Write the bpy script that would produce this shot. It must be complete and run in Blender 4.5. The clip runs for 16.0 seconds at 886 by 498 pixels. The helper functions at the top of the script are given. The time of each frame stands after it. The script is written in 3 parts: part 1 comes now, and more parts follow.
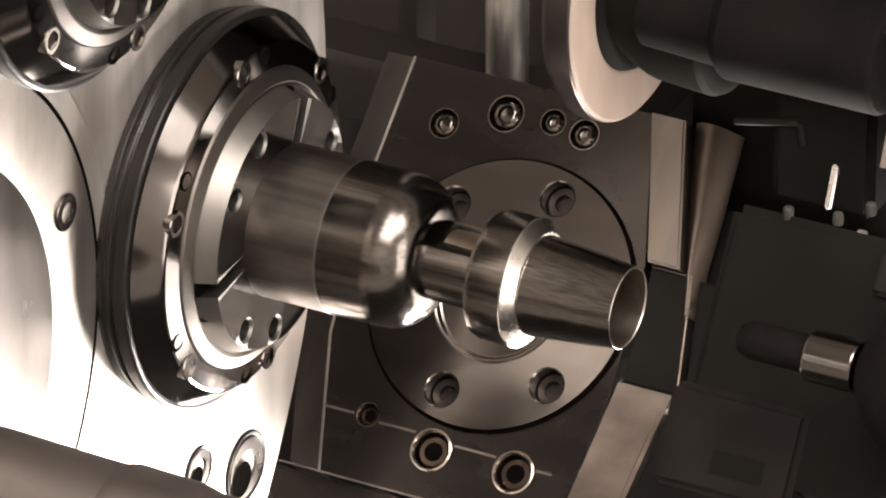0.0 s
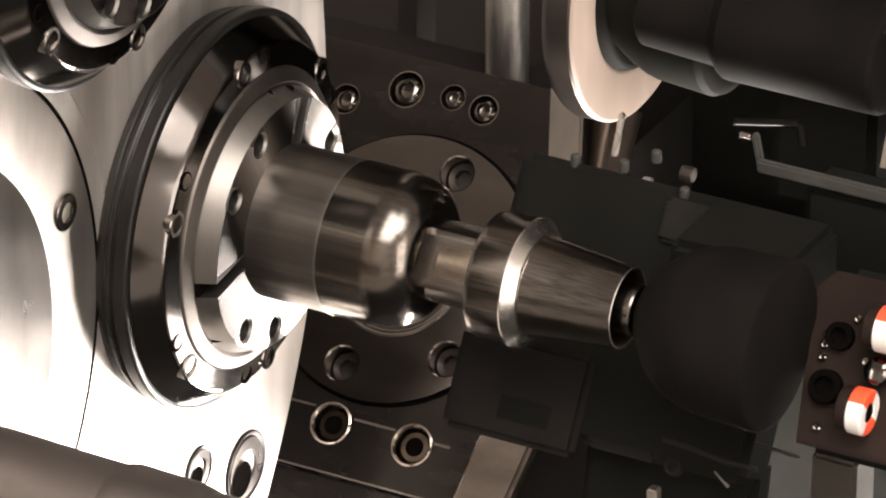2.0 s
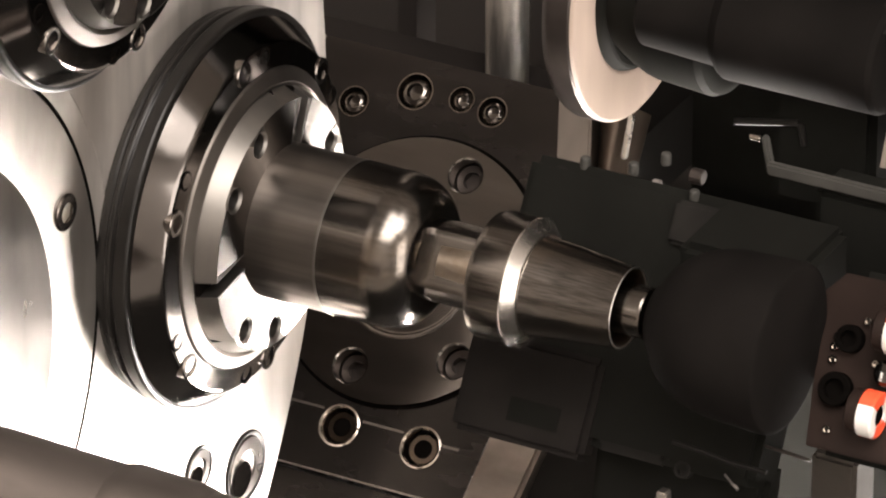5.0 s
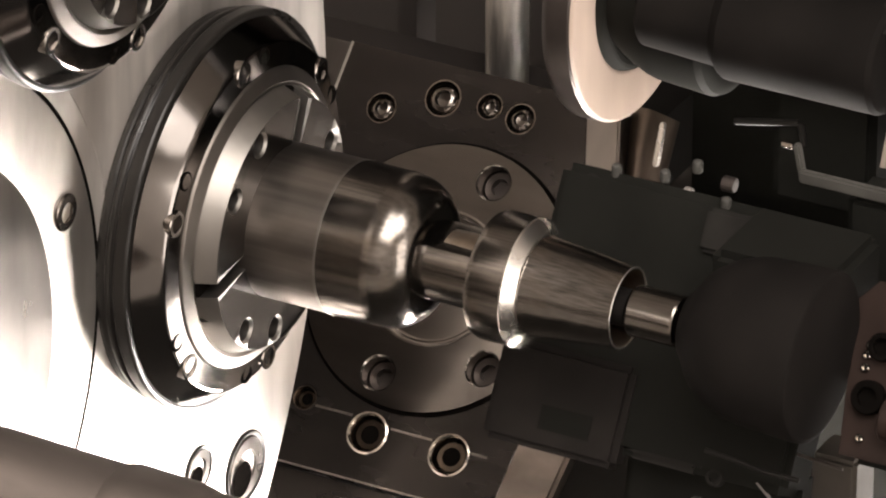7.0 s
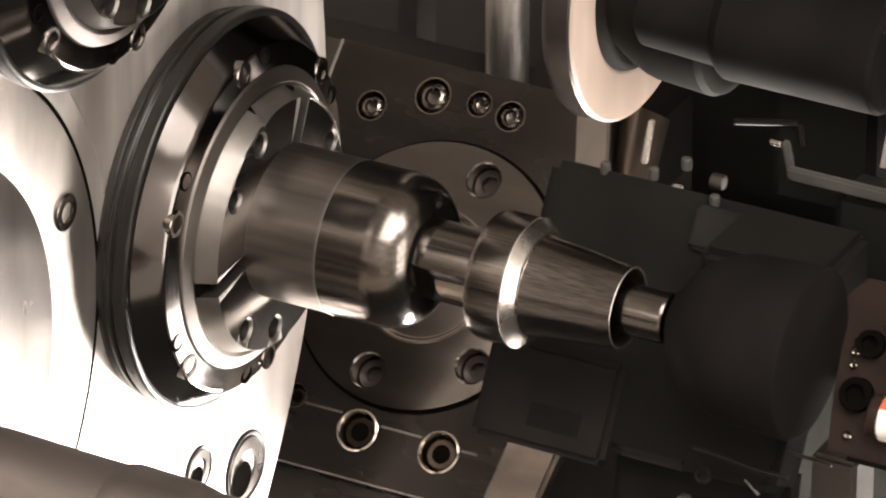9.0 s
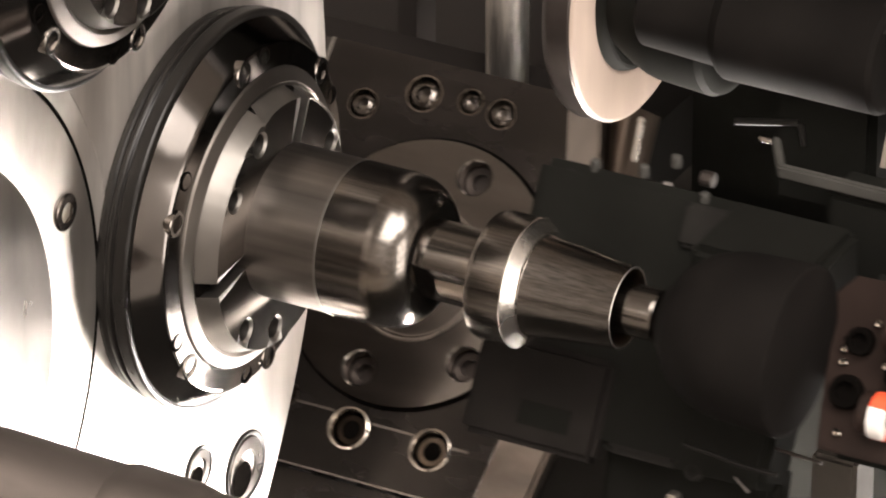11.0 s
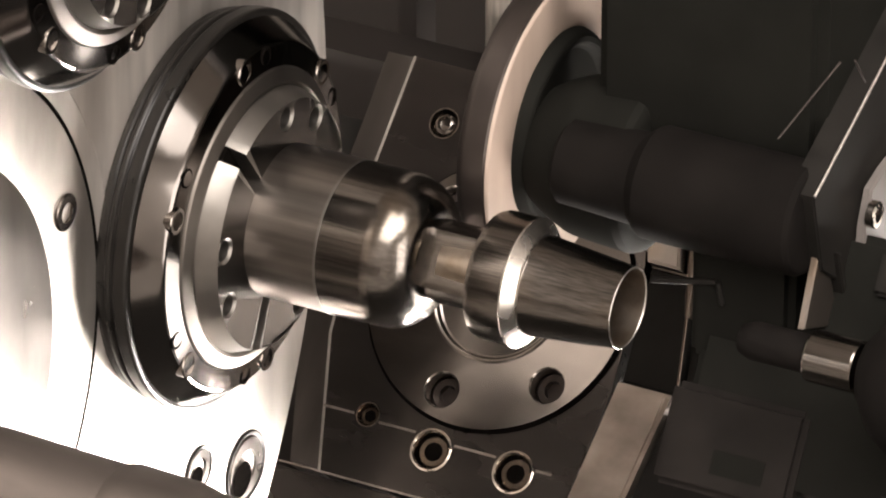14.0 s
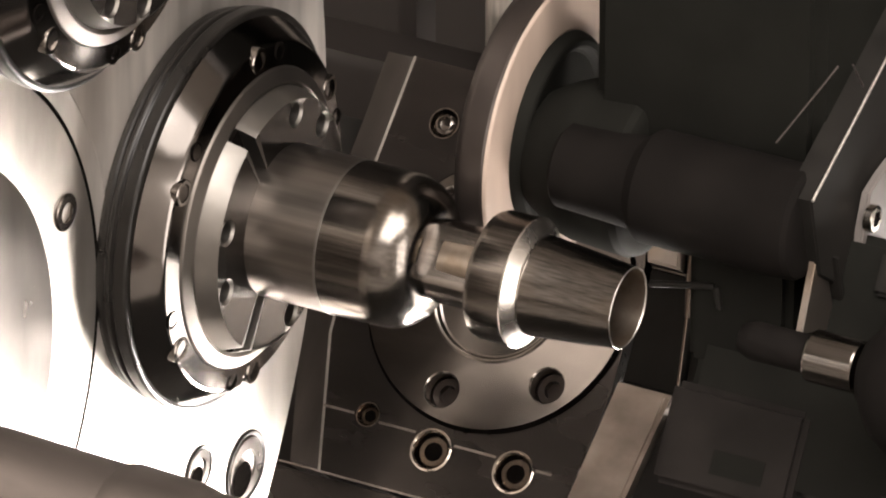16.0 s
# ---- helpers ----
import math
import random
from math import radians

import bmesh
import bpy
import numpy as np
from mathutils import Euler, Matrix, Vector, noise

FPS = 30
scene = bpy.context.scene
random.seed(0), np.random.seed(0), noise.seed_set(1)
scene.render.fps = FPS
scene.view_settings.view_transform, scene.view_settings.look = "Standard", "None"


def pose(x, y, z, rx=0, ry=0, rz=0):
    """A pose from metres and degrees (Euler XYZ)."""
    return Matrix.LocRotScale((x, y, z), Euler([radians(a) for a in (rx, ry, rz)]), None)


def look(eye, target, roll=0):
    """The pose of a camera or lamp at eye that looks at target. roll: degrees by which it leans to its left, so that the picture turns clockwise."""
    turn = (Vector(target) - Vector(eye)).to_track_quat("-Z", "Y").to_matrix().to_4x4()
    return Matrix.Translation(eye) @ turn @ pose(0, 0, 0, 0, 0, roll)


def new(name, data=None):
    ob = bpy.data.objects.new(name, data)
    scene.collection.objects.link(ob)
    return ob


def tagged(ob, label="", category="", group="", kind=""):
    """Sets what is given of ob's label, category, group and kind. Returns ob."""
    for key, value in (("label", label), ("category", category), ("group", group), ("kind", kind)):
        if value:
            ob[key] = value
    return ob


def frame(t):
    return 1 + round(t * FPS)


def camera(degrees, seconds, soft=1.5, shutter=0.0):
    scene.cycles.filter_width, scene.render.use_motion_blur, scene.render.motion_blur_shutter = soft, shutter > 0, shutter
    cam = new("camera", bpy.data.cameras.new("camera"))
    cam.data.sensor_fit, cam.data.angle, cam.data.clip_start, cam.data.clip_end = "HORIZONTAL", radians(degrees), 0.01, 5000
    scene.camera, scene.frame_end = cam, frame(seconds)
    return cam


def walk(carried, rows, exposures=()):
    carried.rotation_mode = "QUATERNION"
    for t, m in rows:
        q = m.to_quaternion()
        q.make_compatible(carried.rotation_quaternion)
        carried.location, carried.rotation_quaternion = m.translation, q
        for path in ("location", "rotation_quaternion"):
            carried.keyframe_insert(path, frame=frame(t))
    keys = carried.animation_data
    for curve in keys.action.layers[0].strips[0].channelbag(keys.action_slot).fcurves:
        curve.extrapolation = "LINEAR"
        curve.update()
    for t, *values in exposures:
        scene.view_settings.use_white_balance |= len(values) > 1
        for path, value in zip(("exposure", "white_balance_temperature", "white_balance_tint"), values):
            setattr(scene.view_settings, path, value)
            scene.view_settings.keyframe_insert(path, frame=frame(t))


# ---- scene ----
cam = camera(7.0, 16.0, soft=2.1, shutter=0.5)
EYE, AIM = (1.4037, -2.4511, 2.716), (0.0768, 0.0324, 1.1859)
walk(cam, [(0, look(EYE, AIM)), (16, look(EYE, AIM))], exposures=[(0, 0.08), (0.7, 0.06), (1.1, 0.0), (4.2, 0.02), (7.0, 0.14), (12.4, 0.2), (13.0, 0.28), (16, 0.24)])

AXIS = 1.2          # height of the working spindle above the shop floor
DRUM_X, DRUM_Y, DRUM_Z = -0.029, -0.2341, 1.2109


# ---- light ----
def daylight():
    w = bpy.data.worlds.new("shop")
    w.use_nodes = True
    b = w.node_tree.nodes["Background"]
    b.inputs[0].default_value = (0.9, 0.78, 0.7, 1)
    b.inputs[1].default_value = 0.045
    scene.world = w


def lamp(name, eye, aim, sx, sy, watts, colour=(1.0, 0.915, 0.85)):
    d = bpy.data.lights.new(name, "AREA")
    d.shape, d.size, d.size_y, d.energy, d.color = "RECTANGLE", sx, sy, watts, colour
    ob = new(name, d)
    ob.matrix_world = look(eye, aim)
    return ob


daylight()
lamp("cabin_lamp_low", (0.14, 0.215, 0.83), (-0.03, -0.10, 1.10), 0.32, 0.16, 19.0)
# Added, unseen: brightens the flange's front ring and the drum beside it.
lamp("ring_fill_lamp", (0.26, 0.225, 1.05), (0.0, 0.0, 1.2), 0.15, 0.2, 0.6)
# Added, unseen: whitens the jaw faces as the chuck turns to it.
lamp("jaw_fill_lamp", (0.232, 0.142, 0.945), (0.0, 0.0, 1.18), 0.14, 0.12, 0.6)
lamp("cabin_lamp_top", (0.65, -0.20, 2.0), (0.0, 0.0, 1.2), 0.32, 0.5, 2.4)
lamp("cabin_lamp_front", (-0.35, -1.1, 1.55), (0.0, 0.0, 1.2), 0.17, 0.5, 3.2)
lamp("cabin_lamp_right", (1.2, -0.5, 1.32), (0.13, 0.0, 1.2), 0.5, 0.9, 7.4)
# Two unseen lamps added as general fill, to lift the dark metal.
lamp("shop_fill_lamp", (1.6, -1.6, 4.2), (0.1, 0.0, 1.2), 1.8, 1.0, 28)
lamp("ceiling_fill_lamp", (1.9, -2.6, 4.9), (1.9, -2.6, 0.0), 3.0, 4.0, 330)


# ---- materials ----
def surface(name, colour, rough, metal=1.0, streak=(1, 1, 1), scale=60.0, vary=0.25, rough_vary=0.12, bump=0.05,
            stain=None, stain_scale=18.0, coat=0.0, spec=0.5):
    """Machined or painted surface: fine grain, larger smears, slight relief."""
    m = bpy.data.materials.new(name)
    m.use_nodes = True
    n, l = m.node_tree.nodes, m.node_tree.links
    p = n["Principled BSDF"]
    tc = n.new("ShaderNodeTexCoord")
    mp = n.new("ShaderNodeMapping")
    mp.inputs["Scale"].default_value = streak
    l.new(tc.outputs["Object"], mp.inputs[0])
    fine = n.new("ShaderNodeTexNoise")
    fine.inputs["Scale"].default_value, fine.inputs["Detail"].default_value = scale, 6
    l.new(mp.outputs[0], fine.inputs["Vector"])
    big = n.new("ShaderNodeTexNoise")
    big.inputs["Scale"].default_value, big.inputs["Detail"].default_value = stain_scale, 4
    l.new(tc.outputs["Object"], big.inputs["Vector"])
    ramp = n.new("ShaderNodeValToRGB")
    ramp.color_ramp.elements[0].position, ramp.color_ramp.elements[1].position = 0.3, 0.72
    lo = tuple(c * (1 - vary) for c in colour)
    hi = tuple(min(1, c * (1 + vary * 0.6)) for c in colour)
    ramp.color_ramp.elements[0].color, ramp.color_ramp.elements[1].color = (*lo, 1), (*hi, 1)
    l.new(fine.outputs[0], ramp.inputs[0])
    mix = n.new("ShaderNodeMix")
    mix.data_type = "RGBA"
    sr = n.new("ShaderNodeValToRGB")
    sr.color_ramp.elements[0].position, sr.color_ramp.elements[1].position = 0.5, 0.72
    sr.color_ramp.elements[0].color, sr.color_ramp.elements[1].color = (0, 0, 0, 1), (0.6, 0.6, 0.6, 1)
    l.new(big.outputs[0], sr.inputs[0])
    l.new(sr.outputs[0], mix.inputs["Factor"])
    l.new(ramp.outputs[0], mix.inputs["A"])
    mix.inputs["B"].default_value = (*(stain or tuple(c * 0.8 for c in colour)), 1)
    l.new(mix.outputs["Result"], p.inputs["Base Color"])
    rr = n.new("ShaderNodeMapRange")
    rr.inputs["To Min"].default_value, rr.inputs["To Max"].default_value = max(0.02, rough - rough_vary), rough + rough_vary
    add = n.new("ShaderNodeMath")
    add.operation = "MULTIPLY_ADD"
    add.inputs[1].default_value = 0.5
    half = n.new("ShaderNodeMath")
    half.operation = "MULTIPLY"
    half.inputs[1].default_value = 0.5
    l.new(fine.outputs[0], half.inputs[0])
    l.new(big.outputs[0], add.inputs[0])
    l.new(half.outputs[0], add.inputs[2])
    l.new(add.outputs[0], rr.inputs["Value"])
    l.new(rr.outputs[0], p.inputs["Roughness"])
    p.inputs["Metallic"].default_value = metal
    p.inputs["Coat Weight"].default_value = coat
    p.inputs["Specular IOR Level"].default_value = spec
    p.inputs["Coat Roughness"].default_value = 0.08
    if bump:
        b = n.new("ShaderNodeBump")
        b.inputs["Strength"].default_value, b.inputs["Distance"].default_value = bump, 0.0006
        l.new(fine.outputs[0], b.inputs["Height"])
        l.new(b.outputs[0], p.inputs["Normal"])
    return m


DRUM = surface("ground_steel", (0.72, 0.68, 0.64), 0.54, streak=(1, 1, 0.12), scale=60, vary=0.3, rough_vary=0.18, bump=0.06, stain=(0.45, 0.41, 0.375), stain_scale=11)
CAP = surface("milled_steel", (0.58, 0.545, 0.505), 0.42, streak=(1, 1, 0.3), scale=26, vary=0.45, rough_vary=0.22, bump=0.05, stain=(0.36, 0.33, 0.3), stain_scale=14)
CHROME = surface("dark_polished_steel", (0.16, 0.147, 0.138), 0.13, streak=(1, 1, 1), scale=30, vary=0.15, rough_vary=0.04, bump=0.008)
PLATE = surface("collet_steel", (0.21, 0.197, 0.182), 0.4, scale=70, vary=0.12, rough_vary=0.04, bump=0.02)
TURNED = surface("turned_steel", (0.16, 0.145, 0.132), 0.2, streak=(0.006, 1, 1), scale=1000, vary=0.45, rough_vary=0.1, bump=0.03, stain=(0.17, 0.142, 0.115), stain_scale=45)
MATTE = surface("dull_turned_steel", (0.165, 0.148, 0.134), 0.36, streak=(0.02, 1, 1), scale=300, vary=0.22, rough_vary=0.06, bump=0.02, stain=(0.13, 0.113, 0.1), stain_scale=40)
SHOULDER = surface("turned_shoulder_steel", (0.16, 0.145, 0.132), 0.19, streak=(0.006, 1, 1), scale=620, vary=0.28, rough_vary=0.03, bump=0.0, stain=(0.15, 0.12, 0.09), stain_scale=45)
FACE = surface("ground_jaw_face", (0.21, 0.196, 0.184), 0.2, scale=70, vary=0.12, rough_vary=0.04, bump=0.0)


def tilt_normal(m, x, y, z):
    """Shading normal tilted off the true face, which shifts what it mirrors."""
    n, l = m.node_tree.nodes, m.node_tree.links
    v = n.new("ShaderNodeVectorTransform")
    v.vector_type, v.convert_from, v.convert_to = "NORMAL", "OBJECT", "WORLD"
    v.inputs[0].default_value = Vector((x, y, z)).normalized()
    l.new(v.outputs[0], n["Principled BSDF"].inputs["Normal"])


# Tilted normal: jaw faces mirror an added lamp at one turn only.
tilt_normal(FACE, 1.0, 0.328, -0.23)
NOSE = surface("oily_nose_ring", (0.15, 0.135, 0.122), 0.42, scale=40, vary=0.2, rough_vary=0.06, bump=0.02)
SCREW = surface("dark_screw_steel", (0.2, 0.18, 0.165), 0.16, scale=90, vary=0.3, bump=0.02)
# Darker than the cap: the boss's dark reflection is put into the colour.
BOSS = surface("dark_boss_steel", (0.16, 0.147, 0.134), 0.3, streak=(1, 1, 0.3), scale=26, vary=0.45, rough_vary=0.16, bump=0.05, stain=(0.1, 0.09, 0.08), stain_scale=22)
BRIGHT = surface("bright_steel", (0.66, 0.62, 0.575), 0.27, scale=60, vary=0.1, rough_vary=0.05, bump=0.01)
BORE = surface("oily_bore_steel", (0.42, 0.36, 0.3), 0.3, metal=1.0, scale=80, vary=0.2, bump=0.02, stain=(0.16, 0.11, 0.06), stain_scale=60)
BLOCK = surface("oiled_block_steel", (0.055, 0.048, 0.044), 0.27, streak=(0.3, 1, 1), scale=50, vary=0.2, metal=0.85, bump=0.03)
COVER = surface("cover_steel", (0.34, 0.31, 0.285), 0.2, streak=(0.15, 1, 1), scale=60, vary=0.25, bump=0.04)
# Darker copy of the cover steel, for the flat face alone.
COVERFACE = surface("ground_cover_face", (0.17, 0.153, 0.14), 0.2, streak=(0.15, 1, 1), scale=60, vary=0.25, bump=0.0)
SIDE = surface("ground_side_strip", (0.115, 0.104, 0.096), 0.36, streak=(1, 0.2, 1), scale=60, vary=0.25)
# Tilted so the cover's upper half mirrors dark and its lower half bright.
tilt_normal(COVERFACE, 0.0, 0.14, 0.99)
PANEL = surface("grey_panel_paint", (0.17, 0.153, 0.143), 0.45, metal=0.2, scale=20, vary=0.15)
STRIP = surface("worn_strip_steel", (0.3, 0.264, 0.236), 0.45, streak=(1, 0.2, 0.2), scale=40, vary=0.3, stain=(0.3, 0.22, 0.15))
DARK = surface("black_oxide", (0.0145, 0.0133, 0.012), 0.55, metal=0.0, scale=40, vary=0.3, bump=0.05, spec=0.08)
DARKG = surface("dark_paint", (0.0100, 0.0099, 0.0086), 0.7, metal=0.0, scale=30, vary=0.2, bump=0.04, spec=0.025)
# Near-black without sheen: the shade inside holes is put into this colour.
HOLE = surface("black_and_hole_shade", (0.004, 0.0034, 0.003), 0.8, metal=0.0, scale=40, vary=0.3, bump=0.0, spec=0.0)
BOLT = surface("bolt_steel", (0.4, 0.36, 0.32), 0.17, scale=90, vary=0.3, bump=0.02)
# Made paler than the block, so each counterbore's lit crescent shows.
CUP = surface("worn_counterbore", (0.58, 0.52, 0.46), 0.2, scale=80, vary=0.35, bump=0.03, stain=(0.3, 0.23, 0.17), stain_scale=90)
RIM = surface("oily_dark_rim", (0.010, 0.009, 0.008), 0.3, metal=0.0, scale=60, vary=0.3, bump=0.03, spec=0.3)
POST = surface("ground_post_steel", (0.72, 0.68, 0.63), 0.4, streak=(1, 1, 0.1), scale=400, vary=0.3, rough_vary=0.1, bump=0.06)
OILBOLT = surface("oily_bolt_steel", (0.17, 0.135, 0.108), 0.24, scale=120, vary=0.4, bump=0.06, stain=(0.14, 0.1, 0.07), stain_scale=120)
BROWN = surface("brown_bracket_paint", (0.0185, 0.0118, 0.0096), 0.5, metal=0.0, scale=30, vary=0.3, spec=0.1)
RIMGREY = surface("grey_rim", (0.06, 0.05, 0.045), 0.4, metal=0.7, scale=40, vary=0.2)
CLAMP = surface("brown_black_clamp", (0.0110, 0.0093, 0.0084), 0.55, metal=0.0, scale=40, vary=0.35, stain=(0.012, 0.01, 0.009), stain_scale=40, spec=0.1)
BEIGE = surface("beige_box_paint", (0.085, 0.074, 0.063), 0.55, metal=0.0, scale=30, vary=0.25, stain=(0.05, 0.043, 0.036), stain_scale=40, spec=0.2)
BARGREY = surface("oily_bar", (0.11, 0.093, 0.083), 0.45, metal=0.6, streak=(0.3, 1, 1), scale=40, vary=0.3)
WHEEL = surface("buff_disc", (0.34, 0.268, 0.222), 0.5, metal=0.0, streak=(1, 1, 0.2), scale=60, vary=0.15)
TRIM = surface("dull_grey_trim", (0.055, 0.053, 0.048), 0.5, metal=0.0, scale=40, vary=0.4, spec=0.2)
RUST = surface("rusty_cutter", (0.0065, 0.0055, 0.005), 0.7, metal=0.0, scale=80, vary=0.4, bump=0.1, spec=0.06)
SHEET = surface("oily_brown_sheet", (0.16, 0.125, 0.1), 0.36, metal=0.8, streak=(1, 0.15, 1), scale=60, vary=0.35, stain=(0.1, 0.075, 0.055), stain_scale=26)
WORN = surface("worn_way_strip", (0.3, 0.255, 0.222), 0.42, streak=(0.4, 1, 1), scale=45, vary=0.4, stain=(0.14, 0.11, 0.088), stain_scale=34)
RED = surface("red_plastic", (0.85, 0.1, 0.04), 0.35, metal=0.0, scale=30, vary=0.1, bump=0.0)
DARKBROWN = surface("dark_brown_enamel", (0.0068, 0.0058, 0.0052), 0.85, metal=0.0, scale=30, vary=0.4, bump=0.03, spec=0.06)
WHITE = surface("white_cap", (0.8, 0.76, 0.72), 0.3, metal=0, scale=20, vary=0.05)
WALL = surface("cabin_sheet", (0.024, 0.02, 0.0178), 0.5, metal=0.3, streak=(1, 1, 0.2), scale=8, vary=0.2, stain_scale=4)
ROOM = surface("shop_wall_paint", (0.78, 0.745, 0.71), 0.6, metal=0, scale=3, vary=0.1, stain_scale=1.0)
FLOOR = surface("shop_concrete", (0.42, 0.4, 0.375), 0.7, metal=0, scale=6, vary=0.2, stain_scale=1.5)


# ---- mesh tools ----
def mesh(name, bm, smooth=24):
    me = bpy.data.meshes.new(name)
    bmesh.ops.recalc_face_normals(bm, faces=bm.faces)
    bm.to_mesh(me)
    bm.free()
    if smooth:
        for poly in me.polygons:
            poly.use_smooth = True
        me.set_sharp_from_angle(angle=radians(smooth))
    return me


def part(name, bm, material, parent=None, label="", m=None, smooth=24):
    ob = new(name, mesh(name, bm, smooth))
    ob.data.materials.append(material)
    if parent:
        ob.parent = parent
    if m is not None:
        ob.matrix_basis = m
    return tagged(ob, label)


def again(ob, m, parent=None):
    """The same mesh once more."""
    o = new(ob.name.split(".")[0], ob.data)
    o.parent = parent or ob.parent
    o.matrix_basis = m
    if "label" in ob:
        o["label"] = ob["label"]
    return o


def thing(name, label, category, m=None, group="", kind=""):
    ob = new(name)
    ob.empty_display_size = 0.02
    if m is not None:
        ob.matrix_basis = m
    return tagged(ob, label, category, group, kind)


def lathe(profile, n=96, closed=False):
    """Profile of (x, r), turned about the x axis."""
    bm = bmesh.new()
    rings = []
    for x, r in profile:
        if r < 1e-6:
            rings.append([bm.verts.new((x, 0, 0))])
        else:
            rings.append([bm.verts.new((x, r * math.sin(2 * math.pi * k / n), r * math.cos(2 * math.pi * k / n))) for k in range(n)])
    pairs = list(zip(rings, rings[1:])) + ([(rings[-1], rings[0])] if closed else [])
    for a, b in pairs:
        for k in range(n):
            j = (k + 1) % n
            if len(a) == 1 and len(b) == 1:
                continue
            if len(a) == 1:
                bm.faces.new((a[0], b[k], b[j]))
            elif len(b) == 1:
                bm.faces.new((a[k], b[0], a[j]))
            else:
                bm.faces.new((a[k], b[k], b[j], a[j]))
    return bm


def rounded(profile, size=0.0006, skip=()):
    """The profile with its corners cut by a small chamfer."""
    out = [profile[0]]
    for a, b, c in zip(profile, profile[1:], profile[2:]):
        la, lc = math.dist(a, b), math.dist(b, c)
        k = min(size, la * 0.4, lc * 0.4)
        out.append((b[0] + (a[0] - b[0]) * k / la, b[1] + (a[1] - b[1]) * k / la))
        out.append((b[0] + (c[0] - b[0]) * k / lc, b[1] + (c[1] - b[1]) * k / lc))
    return out + [profile[-1]]


def box(sx, sy, sz, bevel=0.001, m=None, segments=2):
    bm = bmesh.new()
    bmesh.ops.create_cube(bm, size=1)
    bmesh.ops.scale(bm, vec=(sx, sy, sz), verts=bm.verts)
    if bevel:
        bmesh.ops.bevel(bm, geom=bm.edges[:], offset=bevel, segments=segments, affect="EDGES")
    if m is not None:
        bmesh.ops.transform(bm, matrix=m, verts=bm.verts)
    return bm


def prism(points, depth, bevel=0.001, m=None):
    """Outline in the x-y plane, from z = 0 back to -depth."""
    bm = bmesh.new()
    lo = [bm.verts.new((x, y, -depth)) for x, y in points]
    hi = [bm.verts.new((x, y, 0)) for x, y in points]
    bm.faces.new(hi)
    bm.faces.new(lo[::-1])
    for k in range(len(points)):
        j = (k + 1) % len(points)
        bm.faces.new((lo[k], lo[j], hi[j], hi[k]))
    if bevel:
        bmesh.ops.bevel(bm, geom=[e for e in bm.edges if all(v.co.z > -1e-6 for v in e.verts)], offset=bevel, segments=2, affect="EDGES")
    if m is not None:
        bmesh.ops.transform(bm, matrix=m, verts=bm.verts)
    return bm


def holed(outline, holes, deep, lip=0.0, back=False):
    """A flat face at z = 0 with round holes (x, y, r), their lips chamfered, and walls of that depth."""
    bm = bmesh.new()
    edges = []
    loops = [[[(x, y, z) for x, y in outline] for z in (0, -deep)]]
    for x, y, r in holes:
        ring = [(math.cos(2 * math.pi * k / 28), math.sin(2 * math.pi * k / 28)) for k in range(28)]
        loops.append([[(x + (r + e) * c, y + (r + e) * q, z) for c, q in ring] for e, z in ((lip, 0), (0, -lip), (0, -deep))])
    for rings in loops:
        made = [[bm.verts.new(p) for p in pts] for pts in rings]
        for top, low in zip(made, made[1:]):
            for k in range(len(top)):
                j = (k + 1) % len(top)
                bm.faces.new((low[k], low[j], top[j], top[k]))
        edges += [bm.edges.get((made[0][k], made[0][(k + 1) % len(made[0])])) for k in range(len(made[0]))]
        if back and rings is loops[0]:
            bm.faces.new(made[-1][::-1])
    bmesh.ops.triangle_fill(bm, use_beauty=True, use_dissolve=False, edges=edges)
    return bm


TO_Z = Matrix.Rotation(radians(-90), 4, "Y")   # turns the lathe's x axis to z


def lathe_z(profile, n=48):
    bm = lathe(profile, n)
    bmesh.ops.transform(bm, matrix=TO_Z, verts=bm.verts)
    return bm


def screw_bm(r, high, socket, deep):
    """A socket head along x, its mouth at x = high."""
    bm = lathe(rounded([(0, r), (high, r), (high, socket)], 0.0005), 32)
    ring = [bm.verts.new((high - 0.0002, 1.17 * socket * math.sin(math.pi * k / 3), 1.17 * socket * math.cos(math.pi * k / 3))) for k in range(6)]
    low = [bm.verts.new((high - deep, v.co.y * 0.95, v.co.z * 0.95)) for v in ring]
    for k in range(6):
        j = (k + 1) % 6
        bm.faces.new((ring[k], ring[j], low[j], low[k]))
    bm.faces.new(low[::-1])
    return bm


def polar(x, r, degrees, extra=0):
    """On a disc that faces +x: degrees from upright towards the back."""
    a = radians(degrees)
    return pose(x, r * math.sin(a), r * math.cos(a), -degrees + extra)


# ---- the cabin ----
def slab(name, sx, sy, sz, at, material, label):
    ob = part(name, box(sx, sy, sz, 0), material, smooth=0)
    ob.location = at
    return tagged(ob, label, "structure", kind="structure")


# Unseen room around the machine, kept pale to bounce light onto the steel.
slab("floor", 9, 9, 0.1, (0.5, -1.2, -0.05), FLOOR, "grey shop floor of worn concrete")
slab("ceiling", 9, 9, 0.1, (0.5, -1.2, 5.05), ROOM, "pale painted shop ceiling")
slab("wall_north", 9, 0.1, 5, (0.5, 3.25, 2.5), ROOM, "pale grey shop wall behind the machine")
slab("wall_south", 9, 0.1, 5, (0.5, -5.65, 2.5), ROOM, "pale grey shop wall facing the machine")
slab("wall_west", 0.1, 8.7, 5, (-3.95, -1.2, 2.5), ROOM, "pale grey shop wall beside the machine")
slab("wall_east", 0.1, 8.7, 5, (4.95, -1.2, 2.5), ROOM, "pale grey shop wall beside the machine")
